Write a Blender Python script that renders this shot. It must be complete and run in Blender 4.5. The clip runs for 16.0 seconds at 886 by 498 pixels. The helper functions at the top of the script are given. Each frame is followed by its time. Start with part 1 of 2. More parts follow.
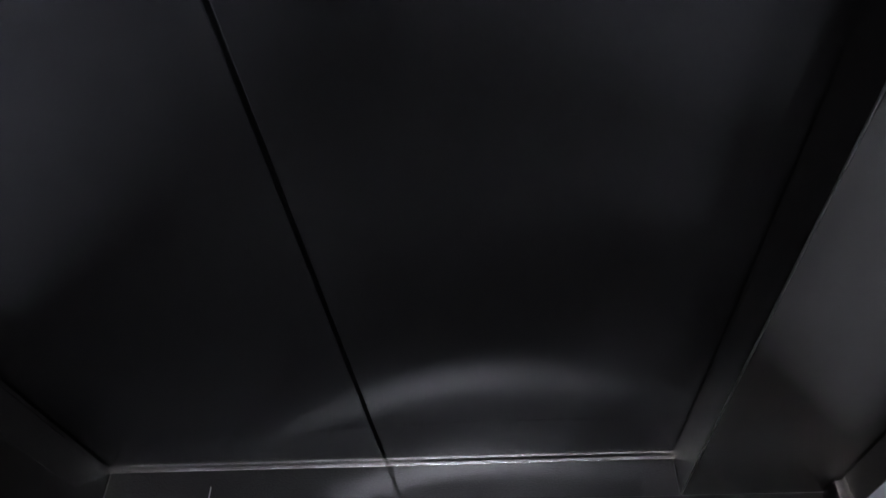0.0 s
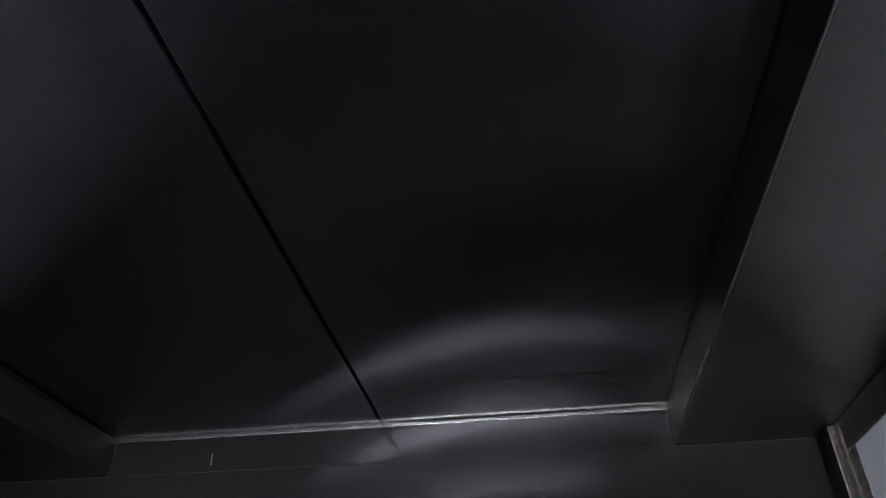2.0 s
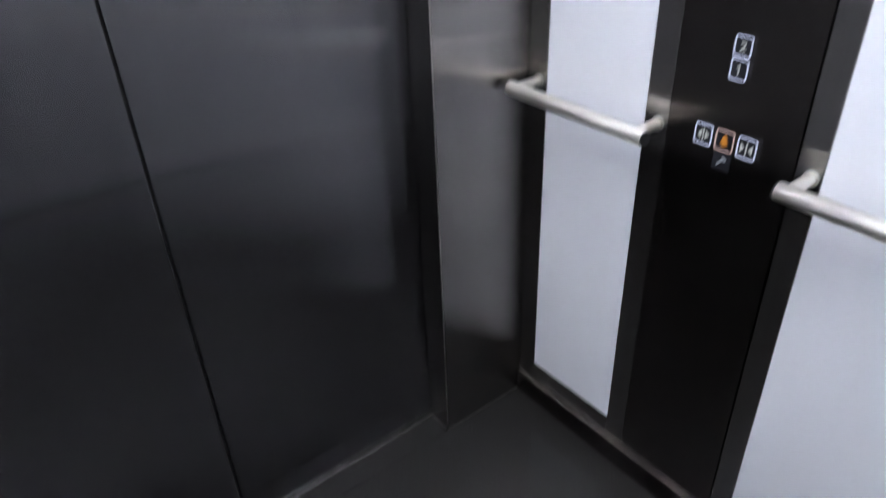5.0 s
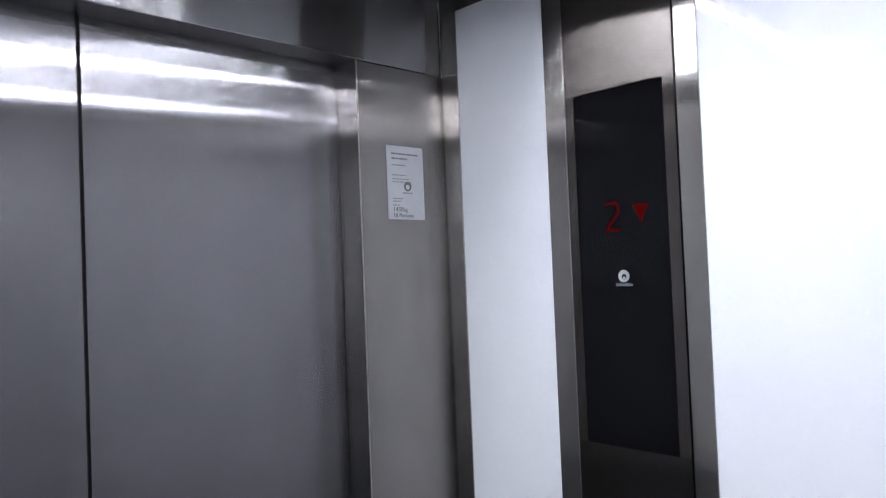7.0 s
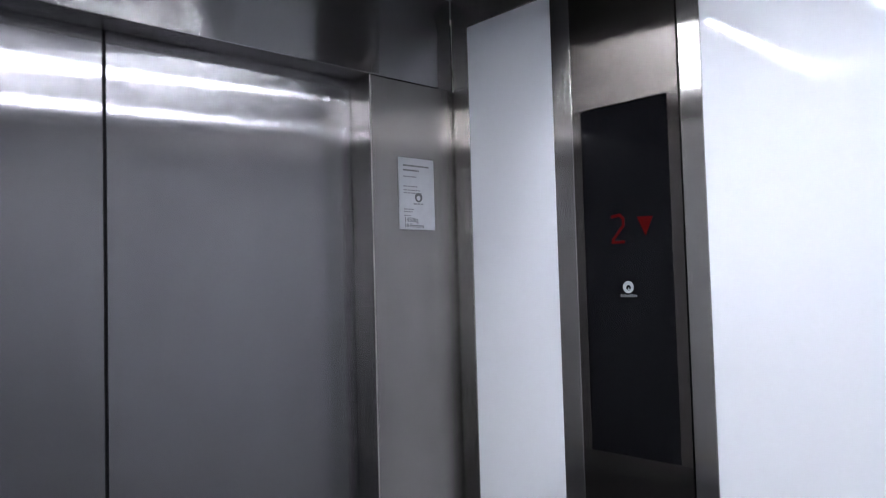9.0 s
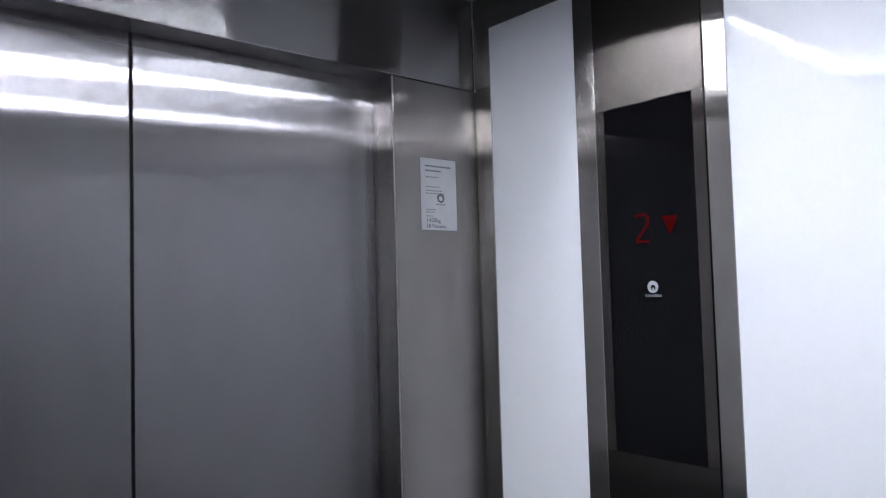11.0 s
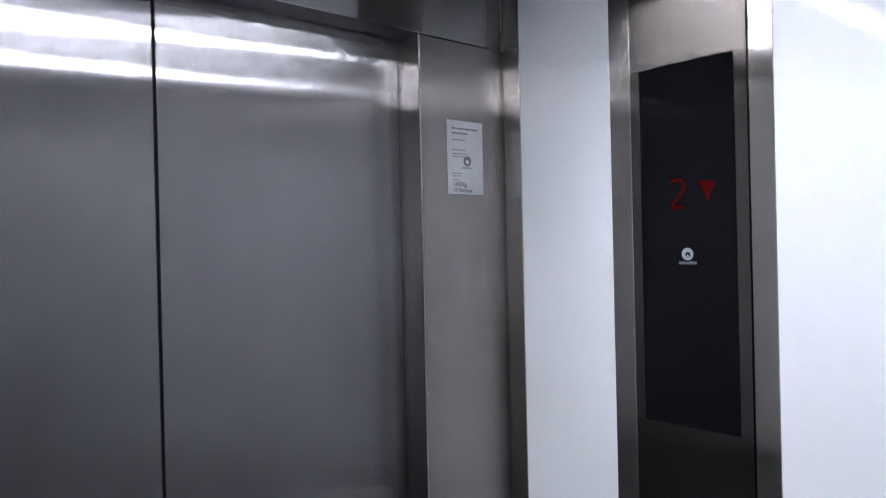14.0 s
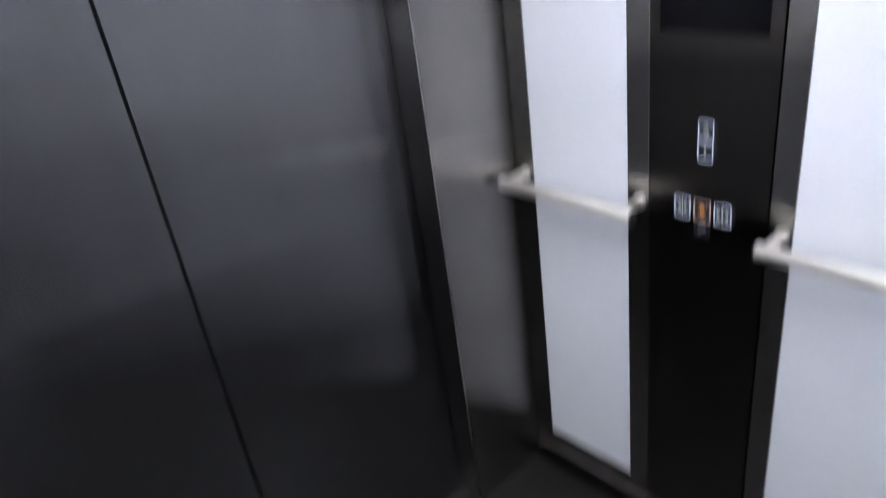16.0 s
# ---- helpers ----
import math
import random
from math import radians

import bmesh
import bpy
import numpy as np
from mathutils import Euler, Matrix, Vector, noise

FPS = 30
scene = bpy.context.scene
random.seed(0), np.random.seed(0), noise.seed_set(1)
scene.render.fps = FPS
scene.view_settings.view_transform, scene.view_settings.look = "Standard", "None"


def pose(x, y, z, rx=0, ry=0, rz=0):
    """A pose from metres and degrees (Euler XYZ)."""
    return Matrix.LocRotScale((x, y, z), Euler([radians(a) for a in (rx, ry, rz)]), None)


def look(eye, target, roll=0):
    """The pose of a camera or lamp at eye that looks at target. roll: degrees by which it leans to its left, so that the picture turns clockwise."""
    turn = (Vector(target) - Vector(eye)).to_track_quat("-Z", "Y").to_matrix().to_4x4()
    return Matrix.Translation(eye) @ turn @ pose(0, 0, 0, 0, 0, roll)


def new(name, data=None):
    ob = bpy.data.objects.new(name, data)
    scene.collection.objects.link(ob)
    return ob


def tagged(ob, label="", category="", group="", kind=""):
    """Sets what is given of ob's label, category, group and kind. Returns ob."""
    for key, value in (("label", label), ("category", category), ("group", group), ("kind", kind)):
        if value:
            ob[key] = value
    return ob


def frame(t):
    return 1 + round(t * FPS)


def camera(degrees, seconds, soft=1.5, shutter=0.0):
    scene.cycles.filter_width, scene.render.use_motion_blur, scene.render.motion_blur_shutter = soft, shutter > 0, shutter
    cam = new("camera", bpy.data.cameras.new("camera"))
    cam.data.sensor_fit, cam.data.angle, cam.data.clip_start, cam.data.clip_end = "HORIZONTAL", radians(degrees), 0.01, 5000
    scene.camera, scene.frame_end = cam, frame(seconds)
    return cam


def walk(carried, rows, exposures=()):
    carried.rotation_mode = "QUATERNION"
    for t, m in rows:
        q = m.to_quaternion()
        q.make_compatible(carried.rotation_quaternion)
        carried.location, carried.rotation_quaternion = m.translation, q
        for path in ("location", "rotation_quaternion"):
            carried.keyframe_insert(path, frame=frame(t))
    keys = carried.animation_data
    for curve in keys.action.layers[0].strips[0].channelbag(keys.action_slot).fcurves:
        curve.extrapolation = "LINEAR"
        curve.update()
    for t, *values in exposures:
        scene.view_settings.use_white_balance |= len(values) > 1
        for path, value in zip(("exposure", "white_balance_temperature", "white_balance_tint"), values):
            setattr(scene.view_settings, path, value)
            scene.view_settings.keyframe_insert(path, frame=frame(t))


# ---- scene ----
cam = camera(63.3, 16.0, 1.1, 0.5)
PATH = [
    (0, (0.236, -0.454, 1.342), (0.09, 0.775, -0.229), -8.1),
    (0.5, (0.285, -0.454, 1.358), (0.129, 0.729, -0.247), -7.6),
    (1, (0.308, -0.447, 1.34), (0.077, 0.682, -0.294), -11.1),
    (1.5, (0.307, -0.441, 1.334), (0.072, 0.685, -0.302), -12.3),
    (2, (0.308, -0.442, 1.334), (0.09, 0.689, -0.302), -14.0),
    (2.4, (0.267, -0.495, 1.346), (0.054, 0.671, -0.265), -13.7),
    (3, (0.231, -0.553, 1.3), (0.159, 0.643, -0.302), -9.5),
    (3.2, (0.195, -0.535, 1.302), (0.206, 0.574, -0.362), -6.7),
    (3.3, (0.173, -0.541, 1.308), (0.226, 0.537, -0.376), -8.0),
    (3.4, (0.146, -0.563, 1.306), (0.239, 0.484, -0.395), -9.9),
    (3.5, (0.101, -0.599, 1.307), (0.259, 0.441, -0.394), -8.9),
    (3.6, (0.046, -0.642, 1.305), (0.317, 0.378, -0.393), -5.5),
    (3.7, (0.01, -0.695, 1.308), (0.355, 0.331, -0.374), -4.8),
    (5.8, (-0.331, -1.186, 1.56), (0.884, 0.283, 0.955), -3.7),
    (6, (-0.344, -1.211, 1.576), (0.888, 0.292, 1.103), -3.8),
    (6.3, (-0.363, -1.225, 1.617), (0.956, 0.265, 1.423), -4.0),
    (6.5, (-0.385, -1.235, 1.635), (0.958, 0.246, 1.584), -2.3),
    (6.6, (-0.386, -1.242, 1.638), (0.962, 0.235, 1.64), -3.2),
    (7, (-0.409, -1.251, 1.633), (0.976, 0.191, 1.686), -2.3),
    (7.5, (-0.426, -1.255, 1.626), (0.96, 0.185, 1.687), -1.5),
    (8, (-0.428, -1.263, 1.619), (0.933, 0.2, 1.694), -1.3),
    (8.5, (-0.427, -1.273, 1.614), (0.929, 0.194, 1.697), -1.3),
    (9, (-0.431, -1.283, 1.628), (0.93, 0.181, 1.714), -1.6),
    (11.5, (-0.435, -1.273, 1.618), (0.878, 0.233, 1.716), -1.6),
    (12, (-0.443, -1.259, 1.623), (0.868, 0.25, 1.692), -1.5),
    (12.5, (-0.44, -1.258, 1.63), (0.86, 0.261, 1.672), -1.5),
    (13, (-0.445, -1.248, 1.626), (0.854, 0.272, 1.656), -1.2),
    (13.5, (-0.445, -1.241, 1.629), (0.855, 0.279, 1.637), -1.3),
    (14, (-0.446, -1.228, 1.628), (0.856, 0.29, 1.622), -1.3),
    (14.5, (-0.436, -1.223, 1.63), (0.86, 0.3, 1.614), -1.4),
    (15, (-0.447, -1.194, 1.628), (0.883, 0.299, 1.591), -1.5),
    (15.3, (-0.434, -1.187, 1.622), (0.888, 0.308, 1.51), -1.8),
    (15.4, (-0.428, -1.182, 1.617), (0.891, 0.314, 1.467), -2.0),
    (15.5, (-0.42, -1.178, 1.613), (0.894, 0.321, 1.443), -2.1),
    (15.6, (-0.412, -1.167, 1.603), (0.88, 0.322, 1.336), -3.0),
    (15.8, (-0.397, -1.144, 1.582), (0.842, 0.32, 1.017), -4.9),
    (16, (-0.38, -1.105, 1.581), (0.757, 0.251, 0.65), -8.3),
]
walk(cam, [(t, look(eye, target, roll)) for t, eye, target, roll in PATH],
     [(0.0, -0.05), (2.5, -0.05), (3.7, 0.0), (5.8, 1.52), (6.2, 1.42), (6.5, 1.17), (7.0, 0.66), (8.0, 0.44), (9.0, 0.44), (11.5, 0.48), (15.2, 0.54), (15.6, 0.70), (16.0, 0.98)])

# ---- world and light ----
world = bpy.data.worlds.new("world")
scene.world = world
world.use_nodes = True
world.node_tree.nodes["Background"].inputs[0].default_value = (0.01, 0.01, 0.012, 1)
world.node_tree.nodes["Background"].inputs[1].default_value = 0.3

LED = 104.0


# ---- materials ----
def material(name):
    m = bpy.data.materials.new(name)
    m.use_nodes = True
    nt = m.node_tree
    return m, nt, nt.nodes["Principled BSDF"]


def put(b, **kw):
    for k, v in kw.items():
        b.inputs[k.replace("_", " ")].default_value = v


def coords(nt, scale):
    tc = nt.nodes.new("ShaderNodeTexCoord")
    mp = nt.nodes.new("ShaderNodeMapping")
    mp.inputs["Scale"].default_value = scale
    nt.links.new(tc.outputs["Object"], mp.inputs["Vector"])
    return mp


def noise_tex(nt, scale, vec_scale, detail=3.0, rough=0.55):
    n = nt.nodes.new("ShaderNodeTexNoise")
    n.inputs["Scale"].default_value = scale
    n.inputs["Detail"].default_value = detail
    n.inputs["Roughness"].default_value = rough
    nt.links.new(coords(nt, vec_scale).outputs[0], n.inputs["Vector"])
    return n


def ranged(nt, src, lo, hi, a=0.3, b=0.7):
    r = nt.nodes.new("ShaderNodeMapRange")
    r.inputs[1].default_value, r.inputs[2].default_value = a, b
    r.inputs[3].default_value, r.inputs[4].default_value = lo, hi
    nt.links.new(src, r.inputs[0])
    return r.outputs[0]


def mixed(nt, fac, c1, c2):
    x = nt.nodes.new("ShaderNodeMix")
    x.data_type = "RGBA"
    x.inputs[6].default_value, x.inputs[7].default_value = (*c1, 1), (*c2, 1)
    nt.links.new(fac, x.inputs[0])
    return x.outputs[2]


def bumped(nt, b, src, strength, dist=0.001):
    bp = nt.nodes.new("ShaderNodeBump")
    bp.inputs["Strength"].default_value, bp.inputs["Distance"].default_value = strength, dist
    nt.links.new(src, bp.inputs["Height"])
    nt.links.new(bp.outputs[0], b.inputs["Normal"])


def brushed(name, c_dark, c_light, rough, grain="z", stretch=0.87, haze=0.15, wave=0.0, blotch=1.0):
    """Stainless steel brushed along the grain axis: a sharp stretched lobe, a soft one, smears and hairlines."""
    m, nt, b = material(name)
    along = {"z": (480, 480, 4), "x": (4, 480, 480), "y": (480, 4, 480)}[grain]
    hair = noise_tex(nt, 1.0, along, 4.0)
    smear = noise_tex(nt, 1.0, (2.6, 2.6, 1.1) if grain == "z" else (1.2, 1.6, 2.5), 4.0)
    streak = noise_tex(nt, 1.0, (22, 22, 1.1) if grain == "z" else (1.4, 18, 18), 4.0, 0.6)
    blend = nt.nodes.new("ShaderNodeMath")
    blend.operation = "ADD"
    nt.links.new(ranged(nt, hair.outputs[0], 0, 0.50), blend.inputs[0])
    nt.links.new(ranged(nt, streak.outputs[0], 0, 0.2), blend.inputs[1])
    wear = nt.nodes.new("ShaderNodeMath")
    wear.operation = "ADD"
    blot = noise_tex(nt, 1.0, (7, 7, 3.2) if grain == "z" else (3.2, 7, 7), 5.0, 0.62)
    nt.links.new(blend.outputs[0], wear.inputs[0])
    nt.links.new(ranged(nt, blot.outputs[0], 0.13 - 0.23 * blotch, 0.13 + 0.23 * blotch), wear.inputs[1])
    tint = mixed(nt, wear.outputs[0], c_dark, c_light)
    tg = nt.nodes.new("ShaderNodeTangent")
    tg.direction_type, tg.axis = "RADIAL", "Z"
    # soft lobe
    put(b, Metallic=1.0, Anisotropic=0.9, Anisotropic_Rotation=0.0 if grain == "z" else 0.25)
    nt.links.new(tint, b.inputs["Base Color"])
    nt.links.new(ranged(nt, smear.outputs[0], 0.36, 0.46), b.inputs["Roughness"])
    nt.links.new(tg.outputs[0], b.inputs["Tangent"])
    # sharp lobe
    g = nt.nodes.new("ShaderNodeBsdfAnisotropic")
    g.distribution = "BECKMANN"
    g.inputs["Anisotropy"].default_value = -stretch if grain == "z" else stretch
    nt.links.new(tint, g.inputs["Color"])
    add = nt.nodes.new("ShaderNodeMath")
    add.operation = "ADD"
    nt.links.new(ranged(nt, hair.outputs[0], rough - 0.004, rough + 0.004), add.inputs[0])
    nt.links.new(ranged(nt, smear.outputs[0], -0.012, 0.018), add.inputs[1])
    nt.links.new(add.outputs[0], g.inputs["Roughness"])
    nt.links.new(tg.outputs[0], g.inputs["Tangent"])
    if wave:
        wv = noise_tex(nt, 1.0, (1.9, 1.9, 1.2), 0.0)
        bp = nt.nodes.new("ShaderNodeBump")
        bp.inputs["Strength"].default_value, bp.inputs["Distance"].default_value = wave, 0.01
        nt.links.new(wv.outputs[0], bp.inputs["Height"])
        nt.links.new(bp.outputs[0], g.inputs["Normal"])
    mx = nt.nodes.new("ShaderNodeMixShader")
    mx.inputs[0].default_value = haze
    nt.links.new(g.outputs[0], mx.inputs[1])
    nt.links.new(b.outputs[0], mx.inputs[2])
    nt.links.new(mx.outputs[0], nt.nodes["Material Output"].inputs[0])
    return m


STEEL = brushed("brushed_stainless_steel", (0.315, 0.300, 0.286), (0.475, 0.451, 0.428), 0.195, haze=0.15, blotch=1.7)
DOOR_STEEL = brushed("brushed_door_steel", (0.295, 0.288, 0.299), (0.420, 0.411, 0.426), 0.180, stretch=0.87, haze=0.15, wave=0.035)
LINTEL_STEEL = brushed("cross_brushed_steel", (0.39, 0.382, 0.382), (0.45, 0.442, 0.442), 0.21, grain="x")
COP_STEEL = brushed("dark_tinted_steel", (0.115, 0.103, 0.095), (0.145, 0.130, 0.121), 0.23, stretch=0.83)


def plain(name, color, rough=0.5, metal=0.0, spec=0.5, speckle=None, scale=300.0, relief=0.0):
    m, nt, b = material(name)
    put(b, Roughness=rough, Metallic=metal, Specular_IOR_Level=spec)
    b.inputs["Base Color"].default_value = (*color, 1)
    if speckle:
        n = noise_tex(nt, scale, (1, 1, 1), 4.0)
        nt.links.new(mixed(nt, ranged(nt, n.outputs[0], 0, 1, 0.38, 0.62), color, speckle), b.inputs["Base Color"])
        r = noise_tex(nt, 5.0, (1, 1, 1), 3.0)
        nt.links.new(ranged(nt, r.outputs[0], rough * 0.8, rough * 1.3), b.inputs["Roughness"])
        if relief:
            bumped(nt, b, n.outputs[0], relief, 0.0006)
    return m


def glowing(name, color, strength, base=0.05):
    m, nt, b = material(name)
    put(b, Roughness=0.4, Emission_Strength=strength)
    b.inputs["Base Color"].default_value = (*[c * base for c in color], 1)
    b.inputs["Emission Color"].default_value = (*color, 1)
    return m


RAIL_STEEL = plain("satin_rail_steel", (0.93, 0.89, 0.82), 0.42, 1.0, 0.5, (0.95, 0.915, 0.85), 260.0)
# pale steel for small trim and for the painted highlight on the corner
GLINT_TRIM_STEEL = plain("glint_and_trim_steel", (0.46, 0.44, 0.41), 0.38, 1.0, 0.5, (0.38, 0.36, 0.34), 60.0)
REAR_STEEL = plain("satin_rear_steel", (0.33, 0.33, 0.335), 0.38, 1.0, 0.5, (0.30, 0.30, 0.305), 40.0)
ASSUMED_GREY = plain("pale_grey_panel", (0.42, 0.43, 0.45), 0.25, 0, 0.4, (0.39, 0.40, 0.42), 3.0)
WHITE_GLASS = plain("white_backed_glass", (0.890, 0.910, 0.948), 0.07, 0, 0.36, (0.878, 0.898, 0.940), 2.5)
BLACK_GLASS = plain("black_display_glass", (0.005, 0.005, 0.006), 0.05, 0, 0.2)
GRANITE = plain("polished_black_granite", (0.011, 0.0105, 0.010), 0.09, 0, 0.36, (0.027, 0.026, 0.025), 420.0)
CEILING = plain("dark_ceiling_panel", (0.10, 0.10, 0.11), 0.45, 0.3, 0.4, (0.13, 0.13, 0.14), 6.0)
COVER = plain("pale_enamelled_cover", (0.60, 0.61, 0.63), 0.4, 0.0, 0.5, (0.55, 0.56, 0.58), 8.0)
ALUMINIUM = brushed("grooved_aluminium", (0.66, 0.64, 0.62), (0.80, 0.78, 0.75), 0.26, grain="x", stretch=0.5)
# flat black stands in for the shade in grooves, gaps and wall recesses
SHADOW = plain("gap_shade_black", (0.008, 0.008, 0.009), 0.85)
RUBBER = plain("black_rubber", (0.02, 0.02, 0.02), 0.7)
BEIGE = plain("beige_porcelain", (0.50, 0.48, 0.42), 0.22, 0, 0.5, (0.56, 0.53, 0.47), 120.0)
GROUT = plain("grey_grout", (0.22, 0.21, 0.19), 0.8, 0, 0.3, (0.28, 0.27, 0.25), 60.0)
DARK_GROUT = plain("dark_grout", (0.05, 0.05, 0.05), 0.7, 0, 0.3, (0.07, 0.07, 0.068), 80.0)
PAINT = plain("warm_wall_paint", (0.62, 0.59, 0.54), 0.6, 0, 0.4, (0.66, 0.63, 0.58), 20.0)
PLATE = plain("printed_white_plate", (0.56, 0.57, 0.60), 0.35, 0.0, 0.5, (0.60, 0.61, 0.64), 30.0)
INK = plain("grey_ink", (0.06, 0.06, 0.07), 0.5)
PALE = plain("pale_print", (0.42, 0.44, 0.46), 0.4)
PALE_DIM = plain("dim_print", (0.20, 0.21, 0.22), 0.4)
RED_LED = glowing("red_display_led", (0.80, 0.014, 0.018), 0.048, 0.0)
RED_LED.node_tree.nodes["Principled BSDF"].inputs["Specular IOR Level"].default_value = 0.05
WHITE_LED = glowing("cool_white_led", (0.905, 0.942, 1.055), LED)
WARM_LED = glowing("warm_downlight_led", (1.0, 0.72, 0.42), 14.0)
RING_LED = glowing("button_ring_led", (0.64, 0.70, 0.98), 0.58)
AMBER_LED = glowing("amber_symbol_led", (1.0, 0.40, 0.05), 0.2)
PINK_LED = glowing("pale_pink_ring_led", (0.95, 0.68, 0.66), 0.32)
SYMBOL = glowing("symbol_led", (0.72, 0.76, 0.78), 0.28)
BUTTON = plain("smoked_button", (0.02, 0.02, 0.025), 0.15)


# ---- mesh helpers ----
def box(bm, x0, x1, y0, y1, z0, z1, bevel=0.0):
    r = bmesh.ops.create_cube(bm, size=1)
    for v in r["verts"]:
        v.co = Vector((x0 + (v.co.x + 0.5) * (x1 - x0), y0 + (v.co.y + 0.5) * (y1 - y0), z0 + (v.co.z + 0.5) * (z1 - z0)))
    if bevel:
        edges = list({e for v in r["verts"] for e in v.link_edges})
        bmesh.ops.bevel(bm, geom=edges, offset=bevel, segments=2, affect="EDGES", profile=0.5)


def rod(bm, a, b, radius, seg=24, bevel=0.0):
    a, b = Vector(a), Vector(b)
    d = b - a
    m = Matrix.Translation((a + b) / 2) @ d.to_track_quat("Z", "Y").to_matrix().to_4x4()
    r = bmesh.ops.create_cone(bm, cap_ends=True, segments=seg, radius1=radius, radius2=radius, depth=d.length, matrix=m)
    if bevel:
        caps = {e for v in r["verts"] for e in v.link_edges if len(e.link_faces) == 2 and any(len(f.verts) > 4 for f in e.link_faces)}
        bmesh.ops.bevel(bm, geom=list(caps), offset=bevel, segments=2, affect="EDGES", profile=0.5)


def finish(ob, bm, mat, smooth=False):
    bmesh.ops.recalc_face_normals(bm, faces=bm.faces)
    bm.to_mesh(ob.data)
    bm.free()
    ob.data.materials.append(mat)
    if smooth:
        for p in ob.data.polygons:
            p.use_smooth = len(p.vertices) <= 4


def part(name, bm, mat, parent=None, label="", smooth=False):
    ob = new(name, bpy.data.meshes.new(name))
    finish(ob, bm, mat, smooth)
    if parent:
        ob.parent = parent
    if label:
        tagged(ob, label)
    return ob


def slab(name, mat, dims, parent=None, label="", bevel=0.0):
    bm = bmesh.new()
    box(bm, *dims, bevel=bevel)
    return part(name, bm, mat, parent, label)


def thing(name, label, category, at=(0, 0, 0), group="", kind=""):
    ob = new(name)
    ob.empty_display_size = 0.1
    ob.location = at
    return tagged(ob, label, category, group, kind)


def prism(bm, pts, x0, x1):
    """A flat shape in the y-z plane, given as (y, z) corners, with thickness along x."""
    a = [bm.verts.new((x0, y, z)) for y, z in pts]
    b = [bm.verts.new((x1, y, z)) for y, z in pts]
    bm.faces.new(a)
    bm.faces.new(list(reversed(b)))
    for i in range(len(pts)):
        j = (i + 1) % len(pts)
        bm.faces.new((a[i], b[i], b[j], a[j]))


def stroke(bm, pts, width, x0, x1):
    """A drawn line of straight pieces in the y-z plane."""
    for (ya, za), (yb, zb) in zip(pts, pts[1:]):
        d = Vector((yb - ya, zb - za))
        d.normalize()
        n = Vector((-d.y, d.x)) * width / 2
        e = d * width / 2
        prism(bm, [(ya - e.x + n.x, za - e.y + n.y), (yb + e.x + n.x, zb + e.y + n.y),
                   (yb + e.x - n.x, zb + e.y - n.y), (ya - e.x - n.x, za - e.y - n.y)], x0, x1)


def lettering(name, text, size, m, mat, parent):
    cu = bpy.data.curves.new(name, "FONT")
    cu.body, cu.size, cu.extrude = text, size, 0.0002
    tmp = new("lettering_source", cu)
    mesh = bpy.data.meshes.new_from_object(tmp)
    bpy.data.objects.remove(tmp)
    ob = new(name, mesh)
    ob.data.materials.append(mat)
    ob.parent = parent
    ob.matrix_basis = m
    return ob


# ---- the lift car: plan in metres ----
HW, HEAD = 0.55, 2.10          # half width of the opening, its height
WX, DEPTH, CEIL = 0.808, -1.78, 2.33
FACE = 0.077                   # face of the car doors
SEAM = 0.004
P_LO, P_HI = 0.127, 2.246      # white panels

# floor
floor = slab("floor", DARK_GROUT, (-0.90, 0.90, DEPTH - 0.06, 0.0685, -0.06, -0.003))
tagged(floor, "polished black granite floor of the lift car", "floor", kind="structure")
slab("threshold_plate", GRANITE, (-HW + 0.002, HW - 0.002, 0.001, 0.0680, -0.02, 0.0), floor, "dark polished threshold strip")
slab("floor_sheet", GRANITE, (-0.867, 0.867, DEPTH, -0.001, -0.02, 0.0), floor, "polished black floor sheet", 0.0006)
slab("joint_mark", GLINT_TRIM_STEEL, (-0.3385, -0.3365, 0.012, 0.036, -0.001, 0.0004), floor, "short pale joint mark")

# ceiling
ceiling = slab("ceiling", CEILING, (-0.90, 0.90, DEPTH - 0.06, 0.13, CEIL, CEIL + 0.06))
tagged(ceiling, "dark grey metal ceiling of the lift car", "ceiling", kind="structure")

# right wall with its framed white panels
def side_wall(name, s, label):
    wall = slab(name, SHADOW, (s * 0.868, s * 0.93, DEPTH - 0.06, -0.0005, 0.0, CEIL)) if s > 0 else slab(name, SHADOW, (-0.93, -0.868, DEPTH - 0.06, -0.0005, 0.0, CEIL))
    return tagged(wall, label, "wall", kind="structure")


def wall_slab(nm, mat, s, y0, y1, z0, z1, parent, face=WX, label="", bevel=0.0015):
    a, b = sorted((s * face, s * 0.8665))
    return slab(nm, mat, (a, b, y0, y1, z0, z1), parent, label, bevel)


wall_right = side_wall("wall_right", 1, "lift wall of white glass panels framed in brushed steel")
wall_slab("corner_strip", STEEL, 1, -0.056, -0.003, 0.07, HEAD - 0.001, wall_right)
wall_slab("corner_strip", STEEL, 1, -0.056, -0.003, HEAD + 0.001, CEIL - 0.001, wall_right)
wall_slab("white_panel", WHITE_GLASS, 1, -0.3135, -0.0565, P_LO, P_HI, wall_right, WX + 0.001, "glossy white back-painted glass panel")
wall_slab("frame_strip", STEEL, 1, -0.3645, -0.3140, 0.07, CEIL - 0.001, wall_right)
wall_slab("bottom_rail", STEEL, 1, -0.3135, -0.0565, 0.07, P_LO - 0.0005, wall_right)
wall_slab("top_rail", STEEL, 1, -0.3135, -0.0565, P_HI + 0.0005, CEIL - 0.001, wall_right)
wall_slab("frame_strip", STEEL, 1, -0.6565, -0.6125, 0.07, CEIL - 0.001, wall_right)
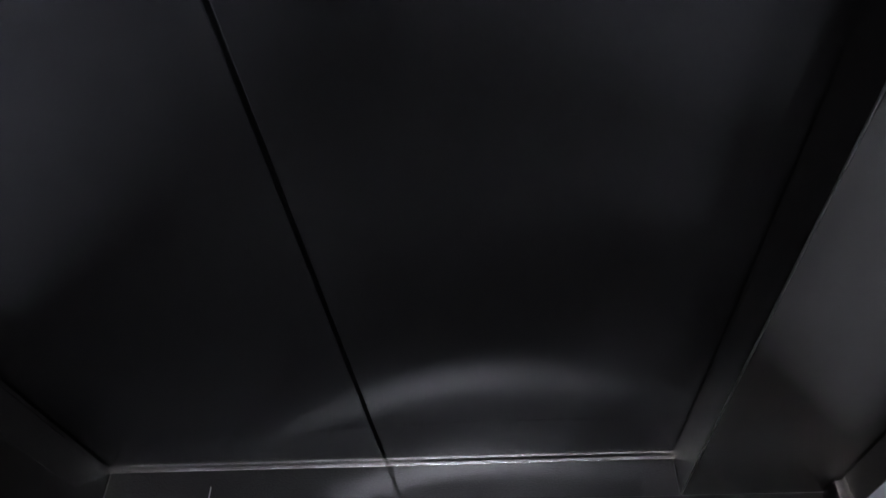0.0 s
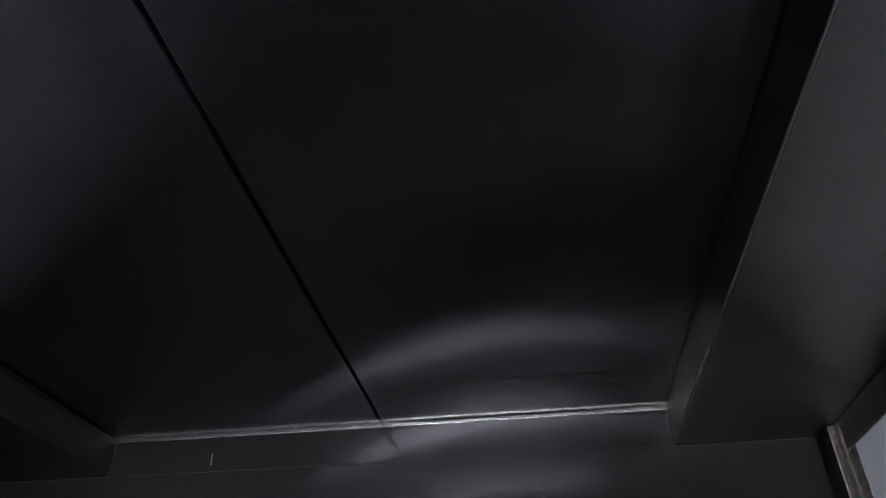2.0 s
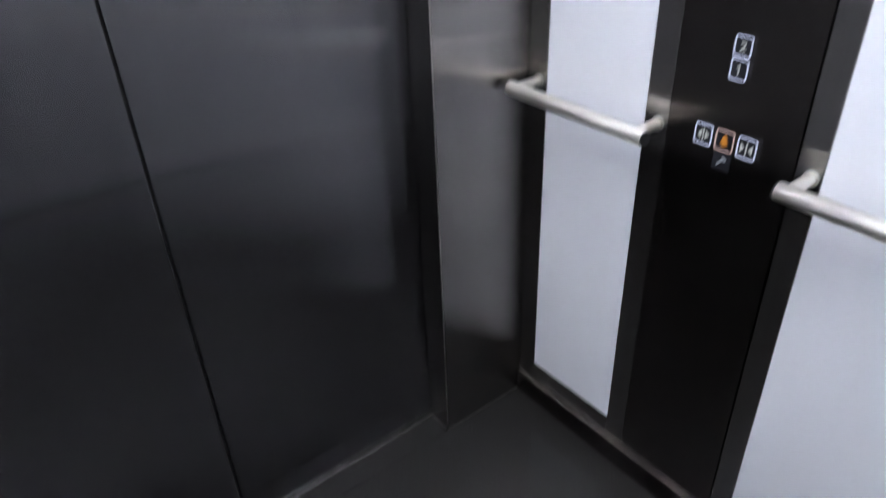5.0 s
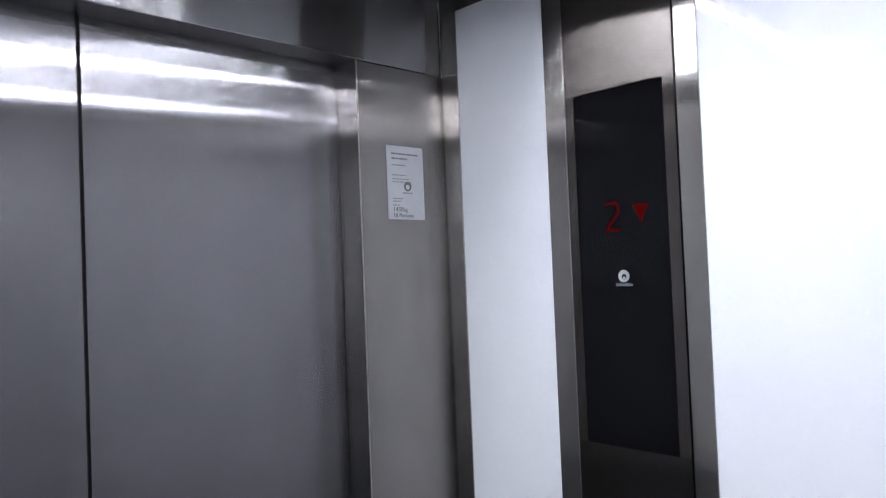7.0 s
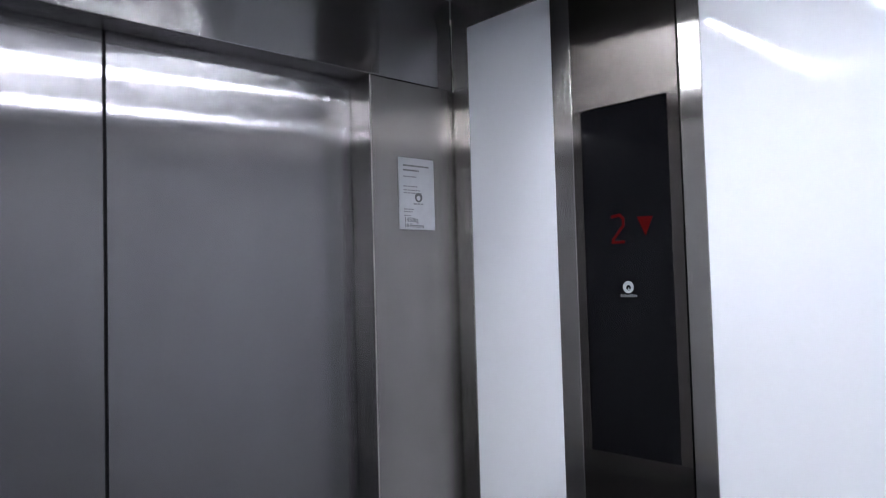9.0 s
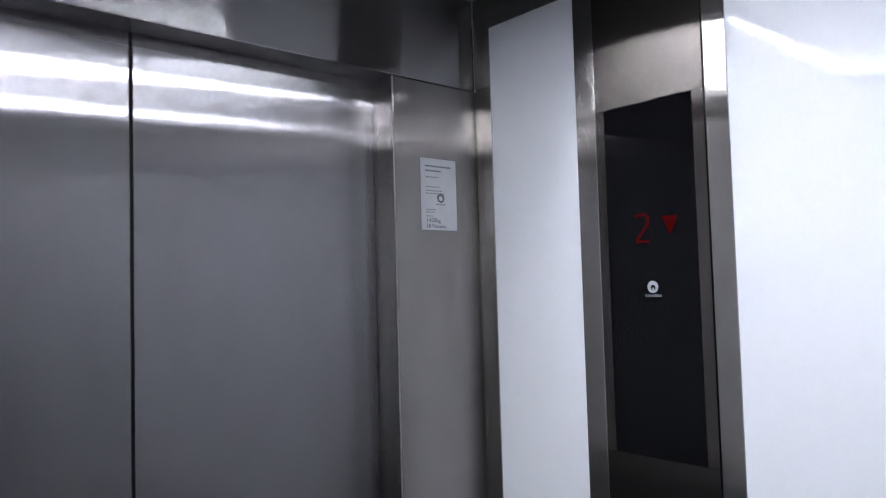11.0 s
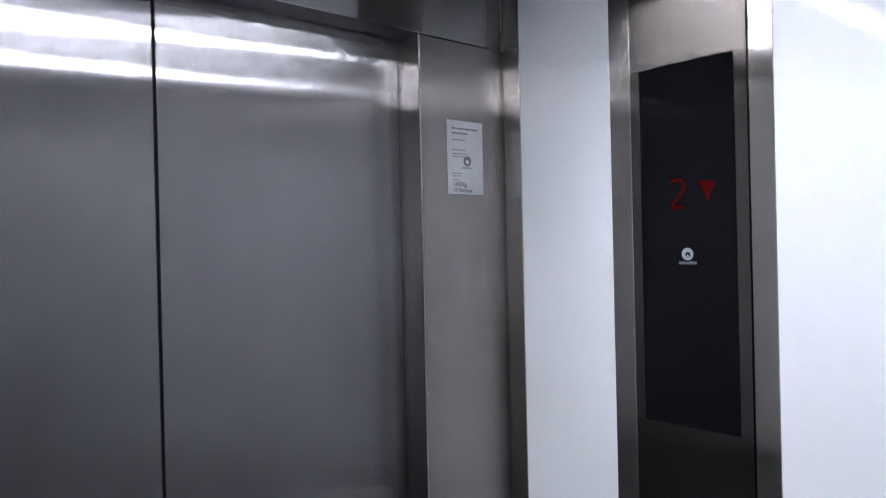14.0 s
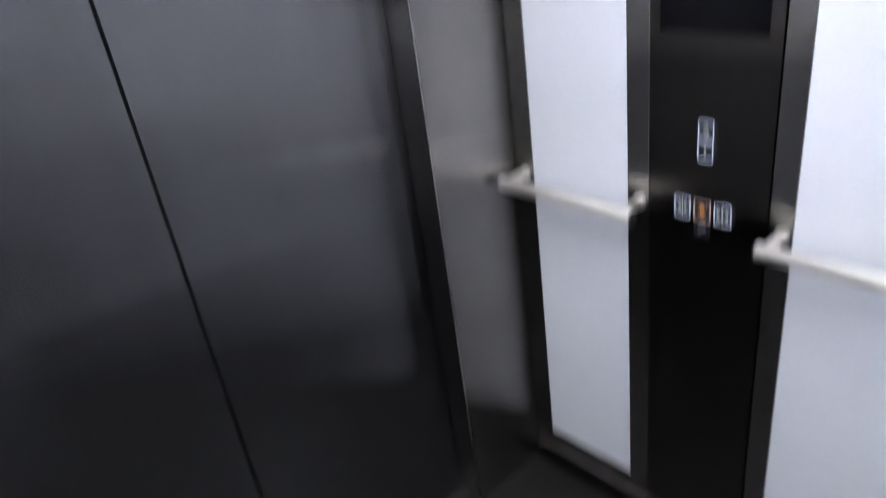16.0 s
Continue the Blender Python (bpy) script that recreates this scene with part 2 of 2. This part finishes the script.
wall_slab("white_panel", WHITE_GLASS, 1, -1.72, -0.657, P_LO, P_HI, wall_right, WX + 0.001, "glossy white back-painted glass panel")
wall_slab("bottom_rail", STEEL, 1, -1.72, -0.657, 0.07, P_LO - 0.0005, wall_right)
wall_slab("top_rail", STEEL, 1, -1.72, -0.657, P_HI + 0.0005, CEIL - 0.001, wall_right)
wall_slab("corner_strip", STEEL, 1, DEPTH + 0.002, -1.7205, 0.07, CEIL - 0.001, wall_right)
# thin bright lip along the foot of the wall
slab("skirting", COP_STEEL, (WX - 0.010, 0.8665, DEPTH + 0.002, -0.003, 0.0006, 0.0662), wall_right, "dark steel skirting", 0.001)
slab("foot_lip", ALUMINIUM, (WX - 0.0105, WX - 0.0080, DEPTH + 0.01, -0.004, 0.0664, 0.0680), wall_right, "thin bright metal lip")

wall_left = side_wall("wall_left", -1, "lift wall of white glass panels framed in brushed steel")
for a, b in ((-0.056, -0.003), (-0.915, -0.862), (DEPTH + 0.002, -1.7205)):
    wall_slab("frame_strip", STEEL, -1, a, b, 0.07, CEIL - 0.001, wall_left)
slab("skirting", COP_STEEL, (-0.8665, -WX + 0.010, DEPTH + 0.002, -0.003, 0.0006, 0.0662), wall_left, "dark steel skirting", 0.001)
P_MID = 0.80                   # white panels end at an assumed, unseen height; greyed below for a mirrored step
for a, b in ((-0.8615, -0.0565), (-1.72, -0.9155)):
    wall_slab("white_panel", WHITE_GLASS, -1, a, b, P_MID + 0.001, P_HI, wall_left, WX + 0.001, "glossy white back-painted glass panel")
    wall_slab("lower_panel", ASSUMED_GREY, -1, a, b, P_LO, P_MID, wall_left, WX + 0.001, "assumed grey lower panel, out of view")
    wall_slab("bottom_rail", STEEL, -1, a, b, 0.07, P_LO - 0.0005, wall_left)
    wall_slab("top_rail", STEEL, -1, a, b, P_HI + 0.0005, CEIL - 0.001, wall_left)

wall_rear = slab("wall_rear", SHADOW, (-0.93, 0.93, DEPTH - 0.12, DEPTH - 0.062, 0.0, CEIL))
tagged(wall_rear, "plain brushed steel rear wall of the lift car", "wall", kind="structure")
for a, b in ((-0.806, -0.27), (-0.268, 0.268), (0.27, 0.806)):
    slab("steel_panel", REAR_STEEL, (a, b, DEPTH - 0.06, DEPTH, 0.07, 2.078), wall_rear, bevel=0.0015)
    slab("steel_panel", REAR_STEEL, (a, b, DEPTH - 0.06, DEPTH, 2.086, CEIL - 0.001), wall_rear, bevel=0.0015)
slab("joint_bead", STEEL, (-0.806, 0.806, DEPTH - 0.06, DEPTH + 0.003, 2.0785, 2.0855), wall_rear, "pale metal joint bead", 0.001)

# front returns, lintel and doors
for s, nm in ((1, "wall_front_right"), (-1, "wall_front_left")):
    a, b = sorted((s * HW, s * 0.866))
    front = slab(nm, STEEL, (a, b, 0.0, 0.0665, 0.0, HEAD - 0.001), bevel=0.0026)
    slab("reveal_edge", STEEL, (a, b, 0.0666, 0.0735, 0.002, HEAD - 0.001), front)
    if s > 0:
        # lighter strip paints the highlight that runs down the bevelled corner
        slab("corner_glint", GLINT_TRIM_STEEL, (HW - 0.0005, HW + 0.0018, -0.0006, 0.0018, 0.004, HEAD - 0.003), front, "lighter strip painted as the corner highlight", 0.0005)
        slab("nick", ALUMINIUM, (0.5512, 0.5565, -0.0004, 0.001, 1.303, 1.310), front, "small bright nick")
    tagged(front, "brushed stainless steel front return beside the lift door", "wall", kind="structure")
lintel = slab("lintel", LINTEL_STEEL, (-0.866, 0.8065, 0.0, 0.0738, HEAD, CEIL - 0.001), bevel=0.0015)
tagged(lintel, "brushed steel panel above the lift door", "lintel", kind="structure")
slab("head_backing", SHADOW, (-0.93, 0.93, 0.125, 0.14, HEAD + 0.01, CEIL), lintel)
slab("head_seal", RUBBER, (-HW, HW, 0.0739, FACE - 0.0004, HEAD + 0.006, HEAD + 0.012), lintel)


def car_door(s):
    a, b = (SEAM + 0.003, 0.60) if s > 0 else (-0.60, SEAM - 0.003)
    leaf = thing("lift_door", "closed brushed stainless steel sliding lift door leaf", "lift door", ((a + b) / 2, FACE, 0), "lift doors")
    o = (a + b) / 2
    slab("panel", DOOR_STEEL, (a - o, b - o, 0.0, 0.026, 0.008, HEAD + 0.03), leaf, bevel=0.0018)
    e = a - o if s > 0 else b - o
    slab("edge_seal", RUBBER, (min(e, e - s * 0.0022), max(e, e - s * 0.0022), 0.016, 0.0245, 0.01, HEAD + 0.02), leaf, "black rubber safety edge")
    for k in (-0.2, 0.2):
        slab("guide_shoe", RUBBER, (k - 0.03, k + 0.03, 0.009, 0.015, -0.006, 0.009), leaf, "small black door guide shoe")
    return leaf


right_leaf, left_leaf = car_door(1), car_door(-1)
slab("scratch", ALUMINIUM, (-0.141 - left_leaf.location.x, -0.118 - left_leaf.location.x, -0.0003, 0.001, 1.3545, 1.3560), left_leaf, "short pale scratch")


def sill(name, y0, y1, groove, z_top, label, w):
    ob = thing(name, label, "door sill", (0, y0, 0), kind="structure")
    d = y1 - y0
    slab("front_strip", ALUMINIUM, (-w, w, 0.0, groove[0] - y0, -0.03, z_top), ob, bevel=0.0006)
    slab("back_strip", ALUMINIUM, (-w, w, groove[1] - y0, d, -0.03, z_top), ob, bevel=0.0006)
    slab("track", SHADOW, (-w, w, groove[0] - y0, groove[1] - y0, -0.03, -0.012), ob, "guide groove blackened as shade")
    n = int((d - (groove[1] - y0)) / 0.008)
    for i in range(n):
        y = groove[1] - y0 + 0.004 + i * 0.008
        slab("rib", ALUMINIUM, (-w, w, y, y + 0.003, z_top + 0.0001, z_top + 0.0012), ob)
    return ob


sill("car_sill", 0.0690, 0.113, (0.084, 0.094), 0.0005, "grooved aluminium sill under the lift car door", 0.86)
sill("landing_sill", 0.146, 0.214, (0.190, 0.199), 0.0005, "ribbed aluminium sill of the landing door", 0.86)

# ceiling light: a rectangular frame of light with a cross strip, in a dark body under the ceiling
def ring_light(strips, pads, z, lip):
    cx, cy = 0.0, (pads[0][2] + pads[0][3]) / 2
    ob = thing("ceiling_light", "rectangular frame of cool white light under the dark ceiling", "ceiling light", (cx, cy, CEIL))
    zt = z - CEIL
    for k, (a, b, c, d) in enumerate(pads):
        # unseen borders reach below the strips, added to keep light off the wall tops
        slab("cover" if k < 2 else "border", COVER if k < 2 else CEILING, (a - cx, b - cx, c - cy, d - cy, zt - (0.0005 if k < 2 else lip), -0.001), ob, "pale enamelled light cover" if k < 2 else "unseen dark border added to shade the upper walls", 0.001)
    for a, b, c, d in strips:
        slab("diffuser", WHITE_LED, (a - cx, b - cx, c - cy, d - cy, zt, zt + 0.02), ob, "glowing white diffuser strip")
    return ob


LX, SW = 0.39, 0.007
YF, YM, YB = (-0.438, -0.422), (-0.787, -0.7625), (-1.2660, -1.2520)
ring_light(((-LX, LX, *YF), (-LX, LX, *YM), (-LX, LX, *YB),
            (-LX, -LX + SW, YM[1] + 0.001, YF[0] - 0.001), (LX - SW, LX, YM[1] + 0.001, YF[0] - 0.001),
            (-LX, -LX + SW, YB[1] + 0.001, YM[0] - 0.001), (LX - SW, LX, YB[1] + 0.001, YM[0] - 0.001)),
           ((-LX + SW + 0.001, LX - SW - 0.001, YM[1] + 0.001, YF[0] - 0.001), (-LX + SW + 0.001, LX - SW - 0.001, YB[1] + 0.001, YM[0] - 0.001),
            (-LX - 0.03, LX + 0.03, YF[1] + 0.001, YF[1] + 0.03), (-LX - 0.03, LX + 0.03, YB[0] - 0.03, YB[0] - 0.001),
            (-LX - 0.03, -LX - 0.001, YB[0], YF[1]), (LX + 0.001, LX + 0.03, YB[0], YF[1])), 2.268, 0.028)


# ---- handrails ----
def handrail(s, y0, y1, posts, ends):
    ob = thing("handrail", "satin stainless steel tubular handrail on the white panel wall", "handrail", (s * 0.735, (y0 + y1) / 2, 0.918), "handrails")
    o = (y0 + y1) / 2
    bm = bmesh.new()
    rod(bm, (0, y0 - o, 0), (0, y1 - o, 0), 0.015, 32, 0.0015)
    part("bar", bm, RAIL_STEEL, ob, smooth=True)
    gap = WX - 0.735
    for y in posts:
        bm = bmesh.new()
        rod(bm, (s * 0.004, y - o, 0), (s * (gap - 0.0035), y - o, 0), 0.0105, 20)
        br = part("bracket", bm, RAIL_STEEL, ob, smooth=True)
        bm = bmesh.new()
        rod(bm, (s * (gap - 0.0045), y - o, 0), (s * (gap - 0.0003), y - o, 0), 0.0135, 24, 0.001)
        part("rosette", bm, RAIL_STEEL, br, smooth=True)
    for y, e in ends:
        bm = bmesh.new()
        rod(bm, (0, y - o, 0), (0, y - o + e * 0.003, 0), 0.0135, 24)
        part("end_cap", bm, RUBBER, ob, "dark end cap")
    return ob


handrail(1, -0.372, -0.021, (-0.345, -0.034), ((-0.372, -1), (-0.021, 1)))
handrail(1, -1.70, -0.626, (-0.640, -1.15, -1.66), ((-1.70, -1), (-0.626, 1)))
handrail(-1, -1.70, -0.021, (-0.034, -0.888, -1.66), ((-1.70, -1), (-0.021, 1)))

# ---- car operating panel ----
cop = thing("car_operating_panel", "dark steel lift control column with black display glass and lit buttons", "control panel", (WX, -0.4885, 0.07))


def cop_slab(nm, mat, y0, y1, z0, z1, parent, depth=0.0, thick=0.05, label="", bevel=0.0003):
    return slab(nm, mat, (depth, depth + thick, y0 + 0.4885, y1 + 0.4885, z0 - 0.07, z1 - 0.07), parent, label, bevel)


GY0, GY1, GZ0, GZ1 = -0.5855, -0.3865, 1.270, 1.973
cop_slab("upper_plate", COP_STEEL, -0.6095, -0.3655, GZ1 + 0.0005, CEIL - 0.001, cop)
cop_slab("side_plate", COP_STEEL, -0.6095, GY0 - 0.0005, GZ0, GZ1, cop)
cop_slab("side_plate", COP_STEEL, GY1 + 0.0005, -0.3655, GZ0, GZ1, cop)
cop_slab("button_plate", COP_STEEL, -0.6095, -0.3655, 0.7805, GZ0 - 0.0005, cop)
cop_slab("lower_plate", COP_STEEL, -0.6095, -0.3655, 0.07, 0.7795, cop)
cop_slab("edge_bead", STEEL, -0.3662, -0.3648, 0.07, CEIL - 0.001, cop, -0.001, 0.004, "thin bright column edge", 0)
glass = cop_slab("display_glass", BLACK_GLASS, GY0, GY1, GZ0, GZ1, cop, 0.002, 0.02, "tall black display glass")


def on_cop(nm, draw, mat, parent, label="", lift=0.0):
    bm = bmesh.new()
    draw(bm)
    bmesh.ops.translate(bm, verts=bm.verts, vec=(lift, 0.4885, -0.07))
    return part(nm, bm, mat, parent, label)


X0, X1 = 0.0012, 0.0019
def digit_two(bm):
    y0, y1, za, zb = -0.4525, -0.4795, 1.694, 1.748
    w = y1 - y0
    h = zb - za
    stroke(bm, [(y0 + 0.06 * w, zb - 0.04 * h), (y0 + 0.72 * w, zb), (y1, zb - 0.14 * h), (y1, za + 0.60 * h), (y0 + 0.72 * w, za + 0.46 * h), (y0 + 0.10 * w, za + 0.10 * h), (y0 + 0.06 * w, za), (y1 - 0.02 * w, za)], 0.0055, X0, X1)


on_cop("floor_digit", digit_two, RED_LED, glass, "dim red digit two")
on_cop("down_arrow", lambda bm: prism(bm, [(-0.511, 1.7415), (-0.529, 1.7035), (-0.546, 1.7405)], X0, X1), RED_LED, glass, "dim red arrow pointing down")


def emblem(bm):
    c, r, n = (-0.4855, 1.6035), 0.0120, 40
    for i in range(n):
        a, b = 2 * math.pi * i / n, 2 * math.pi * (i + 1) / n
        ri = 0.0055
        cc = (c[0] - 0.0004, c[1] - 0.0014)
        prism(bm, [(c[0] + r * math.cos(a), c[1] + r * math.sin(a)), (c[0] + r * math.cos(b), c[1] + r * math.sin(b)),
                   (cc[0] + ri * math.cos(b), cc[1] + ri * math.sin(b)), (cc[0] + ri * math.cos(a), cc[1] + ri * math.sin(a))], X0, X1)
    prism(bm, [(-0.4886, 1.598), (-0.4858, 1.6035), (-0.4830, 1.598)], X0, X1)


on_cop("emblem", emblem, PALE, glass, "pale round emblem")
on_cop("wordmark", lambda bm: [stroke(bm, [(-0.4690 - 0.0042 * k, 1.5850), (-0.4690 - 0.0042 * k, 1.5850 + h)], 0.0026, X0, X1)
                               for k, h in enumerate((0.0032, 0.0022, 0.0034, 0.0020, 0.0022, 0.0034, 0.0034, 0.0022, 0.0020))], PALE_DIM, glass, "tiny pale bars of a wordmark")


def button(y0, y1, z0, z1, ring, draw, mat, label):
    """A square push button with a lit ring and a symbol."""
    b = cop_slab("button", BUTTON, y0, y1, z0, z1, cop, -0.0030, 0.008, label, 0.0015)
    t = 0.0016
    if ring:
        bm = bmesh.new()
        yc, zc = (y0 + y1) / 2, (z0 + z1) / 2
        def corner_path(inset, radius):
            hy, hz = (y1 - y0) / 2 - inset, (z1 - z0) / 2 - inset
            out = []
            for k, (sy, sz) in enumerate(((1, 1), (-1, 1), (-1, -1), (1, -1))):
                for i in range(5):
                    q = math.radians(90 * k + 22.5 * i)
                    out.append((yc + sy * (hy - radius) + radius * math.cos(q) + 0.4885, zc + sz * (hz - radius) + radius * math.sin(q) - 0.07))
            return out
        outer, inner = corner_path(0.0, 0.0045), corner_path(t, 0.0032)
        for i in range(len(outer)):
            j = (i + 1) % len(outer)
            prism(bm, [outer[i], outer[j], inner[j], inner[i]], -0.0042, -0.0034)
        part("lit_ring", bm, ring, b, "glowing square ring")
    on_cop("symbol", draw, mat, b, "", -0.0056)
    return b


def digit(kind, yc, zc):
    def draw(bm):
        if kind == 2:
            stroke(bm, [(yc + 0.0035, zc + 0.0045), (yc, zc + 0.0065), (yc - 0.0035, zc + 0.0045), (yc - 0.003, zc), (yc + 0.0037, zc - 0.0065), (yc - 0.0042, zc - 0.0065)], 0.0021, X0, X1)
        else:
            stroke(bm, [(yc + 0.003, zc + 0.004), (yc, zc + 0.0068), (yc, zc - 0.0070)], 0.0021, X0, X1)
    return draw


def open_symbol(bm):
    y, z = -0.443, 0.930
    stroke(bm, [(y, z - 0.010), (y, z + 0.010)], 0.002, X0, X1)
    for s in (1, -1):
        prism(bm, [(y + s * 0.004, z + 0.008), (y + s * 0.011, z), (y + s * 0.004, z - 0.008)], X0, X1)


def close_symbol(bm):
    y, z = -0.526, 0.930
    stroke(bm, [(y, z - 0.010), (y, z + 0.010)], 0.002, X0, X1)
    for s in (1, -1):
        prism(bm, [(y + s * 0.011, z + 0.008), (y + s * 0.004, z), (y + s * 0.011, z - 0.008)], X0, X1)


def bell(bm):
    y, z = -0.4845, 0.931
    prism(bm, [(y + 0.008, z - 0.006), (y + 0.005, z), (y + 0.004, z + 0.007), (y, z + 0.010), (y - 0.004, z + 0.007), (y - 0.005, z), (y - 0.008, z - 0.006)], X0, X1)
    stroke(bm, [(y - 0.002, z - 0.009), (y + 0.002, z - 0.009)], 0.003, X0, X1)


def key(bm):
    y, z = -0.4845, 0.893
    stroke(bm, [(y - 0.006, z + 0.006), (y + 0.002, z - 0.002), (y + 0.006, z - 0.007)], 0.003, X0, X1)
    stroke(bm, [(y - 0.002, z + 0.007), (y - 0.008, z + 0.003)], 0.003, X0, X1)


button(-0.501, -0.470, 1.0770, 1.1105, RING_LED, digit(2, -0.4855, 1.0940), SYMBOL, "square floor button with a pale lit ring and digit two")
button(-0.501, -0.470, 1.0385, 1.0735, RING_LED, digit(1, -0.4855, 1.0560), SYMBOL, "square floor button with a pale lit ring and digit one")
button(-0.4600, -0.4255, 0.912, 0.949, RING_LED, open_symbol, SYMBOL, "door opening button with a lit ring")
button(-0.5020, -0.4670, 0.912, 0.949, PINK_LED, bell, AMBER_LED, "alarm button with an amber bell")
button(-0.5440, -0.5090, 0.912, 0.949, RING_LED, close_symbol, SYMBOL, "door closing button with a lit ring")
button(-0.5020, -0.4670, 0.874, 0.910, None, key, PALE, "unlit dark button with a small key mark")

# ---- notice plate on the front return ----
plate = thing("notice_plate", "small white printed capacity plate on the steel front return", "sign", (0.6805, -0.0005, 1.8325))
slab("plate_body", PLATE, (-0.0545, 0.0545, -0.0025, 0.0, -0.0845, 0.0845), plate, bevel=0.0006)


def bars(rows, mat, label):
    for x, z, w, h in rows:
        end, n = x + w, 0
        while x < end - 0.002:
            d = min((0.0115, 0.0075, 0.0135, 0.0055)[n % 4], end - x)
            slab("text_line", mat, (x, x + d, -0.0030, -0.0026, z - h / 2, z + h / 2), plate, label)
            x += d + 0.0016
            n += 1


bars([(-0.042, 0.066, 0.080, 0.0038), (-0.042, 0.055, 0.048, 0.0038)], plain("faded_ink", (0.20, 0.20, 0.21), 0.5), "bold grey printed line")
bars([(-0.042, 0.040, 0.040, 0.0030), (-0.042, 0.017, 0.046, 0.0026), (-0.042, 0.008, 0.050, 0.0026), (-0.042, 0.0015, 0.056, 0.0026),
      (-0.042, -0.037, 0.030, 0.0026), (-0.042, -0.043, 0.026, 0.0026), (-0.042, -0.052, 0.024, 0.0026), (-0.012, -0.0235, 0.030, 0.0036)], plain("pale_ink", (0.30, 0.30, 0.32), 0.5), "small grey printed line")
turn = pose(0, 0, 0, 90, 0, 0)
lettering("capacity_text", "1450kg", 0.0150, Matrix.Translation((-0.042, -0.0027, -0.0665)) @ turn, INK, plate)
lettering("person_text", "18 Persons", 0.0135, Matrix.Translation((-0.042, -0.0027, -0.0795)) @ turn, INK, plate)
bm = bmesh.new()
for i in range(28):
    a, b = 2 * math.pi * i / 28, 2 * math.pi * (i + 1) / 28
    v = [bm.verts.new((0.004 + r * math.cos(t), yy, -0.008 + r * math.sin(t) - (0.0015 if r < 0.008 else 0))) for yy in (-0.0026, -0.0030) for r, t in ((0.0115, a), (0.0115, b), (0.0058, b), (0.0058, a))]
    for f in ((0, 1, 2, 3), (7, 6, 5, 4), (0, 4, 5, 1), (2, 6, 7, 3)):
        bm.faces.new([v[k] for k in f])
part("round_mark", bm, plain("mid_ink", (0.14, 0.14, 0.15), 0.5), plate, "grey round mark")

# ---- the landing behind the doors ----
LX2, LY2, LZ = 2.4, 4.6, 2.6    # half width, depth and height of the landing
lobby = slab("landing_floor", GROUT, (-LX2, LX2, 0.2145, LY2, -0.06, -0.002))
tagged(lobby, "beige porcelain tiled landing floor", "floor", kind="structure")
txs, tys = [-LX2, -1.799, -0.599, 0.601, 1.801, LX2], [0.2145, 1.278, 2.478, 3.678, LY2]
for xa, xb in zip(txs, txs[1:]):
    for ya, yb in zip(tys, tys[1:]):
        slab("tile", BEIGE, (xa + 0.0015, xb - 0.0015, ya + 0.0015, yb - 0.0015, -0.02, 0.0), lobby, bevel=0.0008)
for nm, d in (("landing_wall_far", (-LX2 - 0.1, LX2 + 0.1, LY2, LY2 + 0.1, 0.0, LZ)), ("landing_wall_left", (-LX2 - 0.1, -LX2, 0.30, LY2 - 0.001, 0.0, LZ)),
              ("landing_wall_right", (LX2, LX2 + 0.1, 0.30, LY2 - 0.001, 0.0, LZ))):
    tagged(slab(nm, PAINT, d), "warm painted wall of the landing", "wall", kind="structure")
tagged(slab("landing_ceiling", PAINT, (-LX2 - 0.1, LX2 + 0.1, 0.30, LY2 + 0.1, LZ + 0.0005, LZ + 0.08)), "pale painted landing ceiling", "ceiling", kind="structure")


def downlight(x, y):
    ob = thing("downlight", "small round warm downlight in the landing ceiling", "ceiling light", (x, y, LZ), "landing downlights")
    bm = bmesh.new()
    n = 24
    rings = [[bm.verts.new((q * math.cos(2 * math.pi * i / n), q * math.sin(2 * math.pi * i / n), z)) for i in range(n)] for q, z in ((0.055, 0.0), (0.052, -0.005), (0.042, -0.006), (0.040, 0.0))]
    for ra, rb in zip(rings, rings[1:]):
        for i in range(n):
            bm.faces.new((ra[i], ra[(i + 1) % n], rb[(i + 1) % n], rb[i]))
    part("rim", bm, GLINT_TRIM_STEEL, ob, "satin metal rim")
    bm = bmesh.new()
    rod(bm, (0, 0, -0.0002), (0, 0, -0.003), 0.0395)
    part("lens", bm, WARM_LED, ob, "glowing warm lens")


for x, y in ((0.21, 0.79), (-0.98, 0.79), (1.40, 0.79), (0.21, 2.40), (-0.98, 2.40), (1.40, 2.40), (0.21, 4.00), (-0.98, 4.00), (1.40, 4.00)):
    downlight(x, y)
for s in (1, -1):
    a, b = sorted((s * 0.553, s * 0.62))
    jamb = slab("landing_jamb", STEEL, (a, b, 0.216, 0.42, 0.0, HEAD), bevel=0.0015)
    tagged(jamb, "brushed steel jamb of the landing door", "door frame", kind="structure")
    a, b = sorted((s * 0.621, s * LX2))
    w = slab("landing_wall", PAINT, (a, b, 0.30, 0.42, 0.0, 2.6))
    tagged(w, "warm painted landing wall beside the lift", "wall", kind="structure")
    a, b = sorted((SEAM + s * 0.003, s * 0.60))
    leaf = thing("hall_door", "closed brushed steel landing door leaf", "lift door", ((a + b) / 2, 0.181, 0), "landing doors")
    o = (a + b) / 2
    slab("panel", STEEL, (a - o, b - o, 0.0, 0.026, 0.008, HEAD + 0.03), leaf, bevel=0.002)
    slab("guide_shoe", RUBBER, (-0.03, 0.03, 0.011, 0.016, -0.006, 0.009), leaf, "small black door guide shoe")
head = slab("landing_head", PAINT, (-0.62, 0.62, 0.30, 0.42, HEAD + 0.001, 2.6))
tagged(head, "warm painted wall above the landing door", "wall", kind="structure")
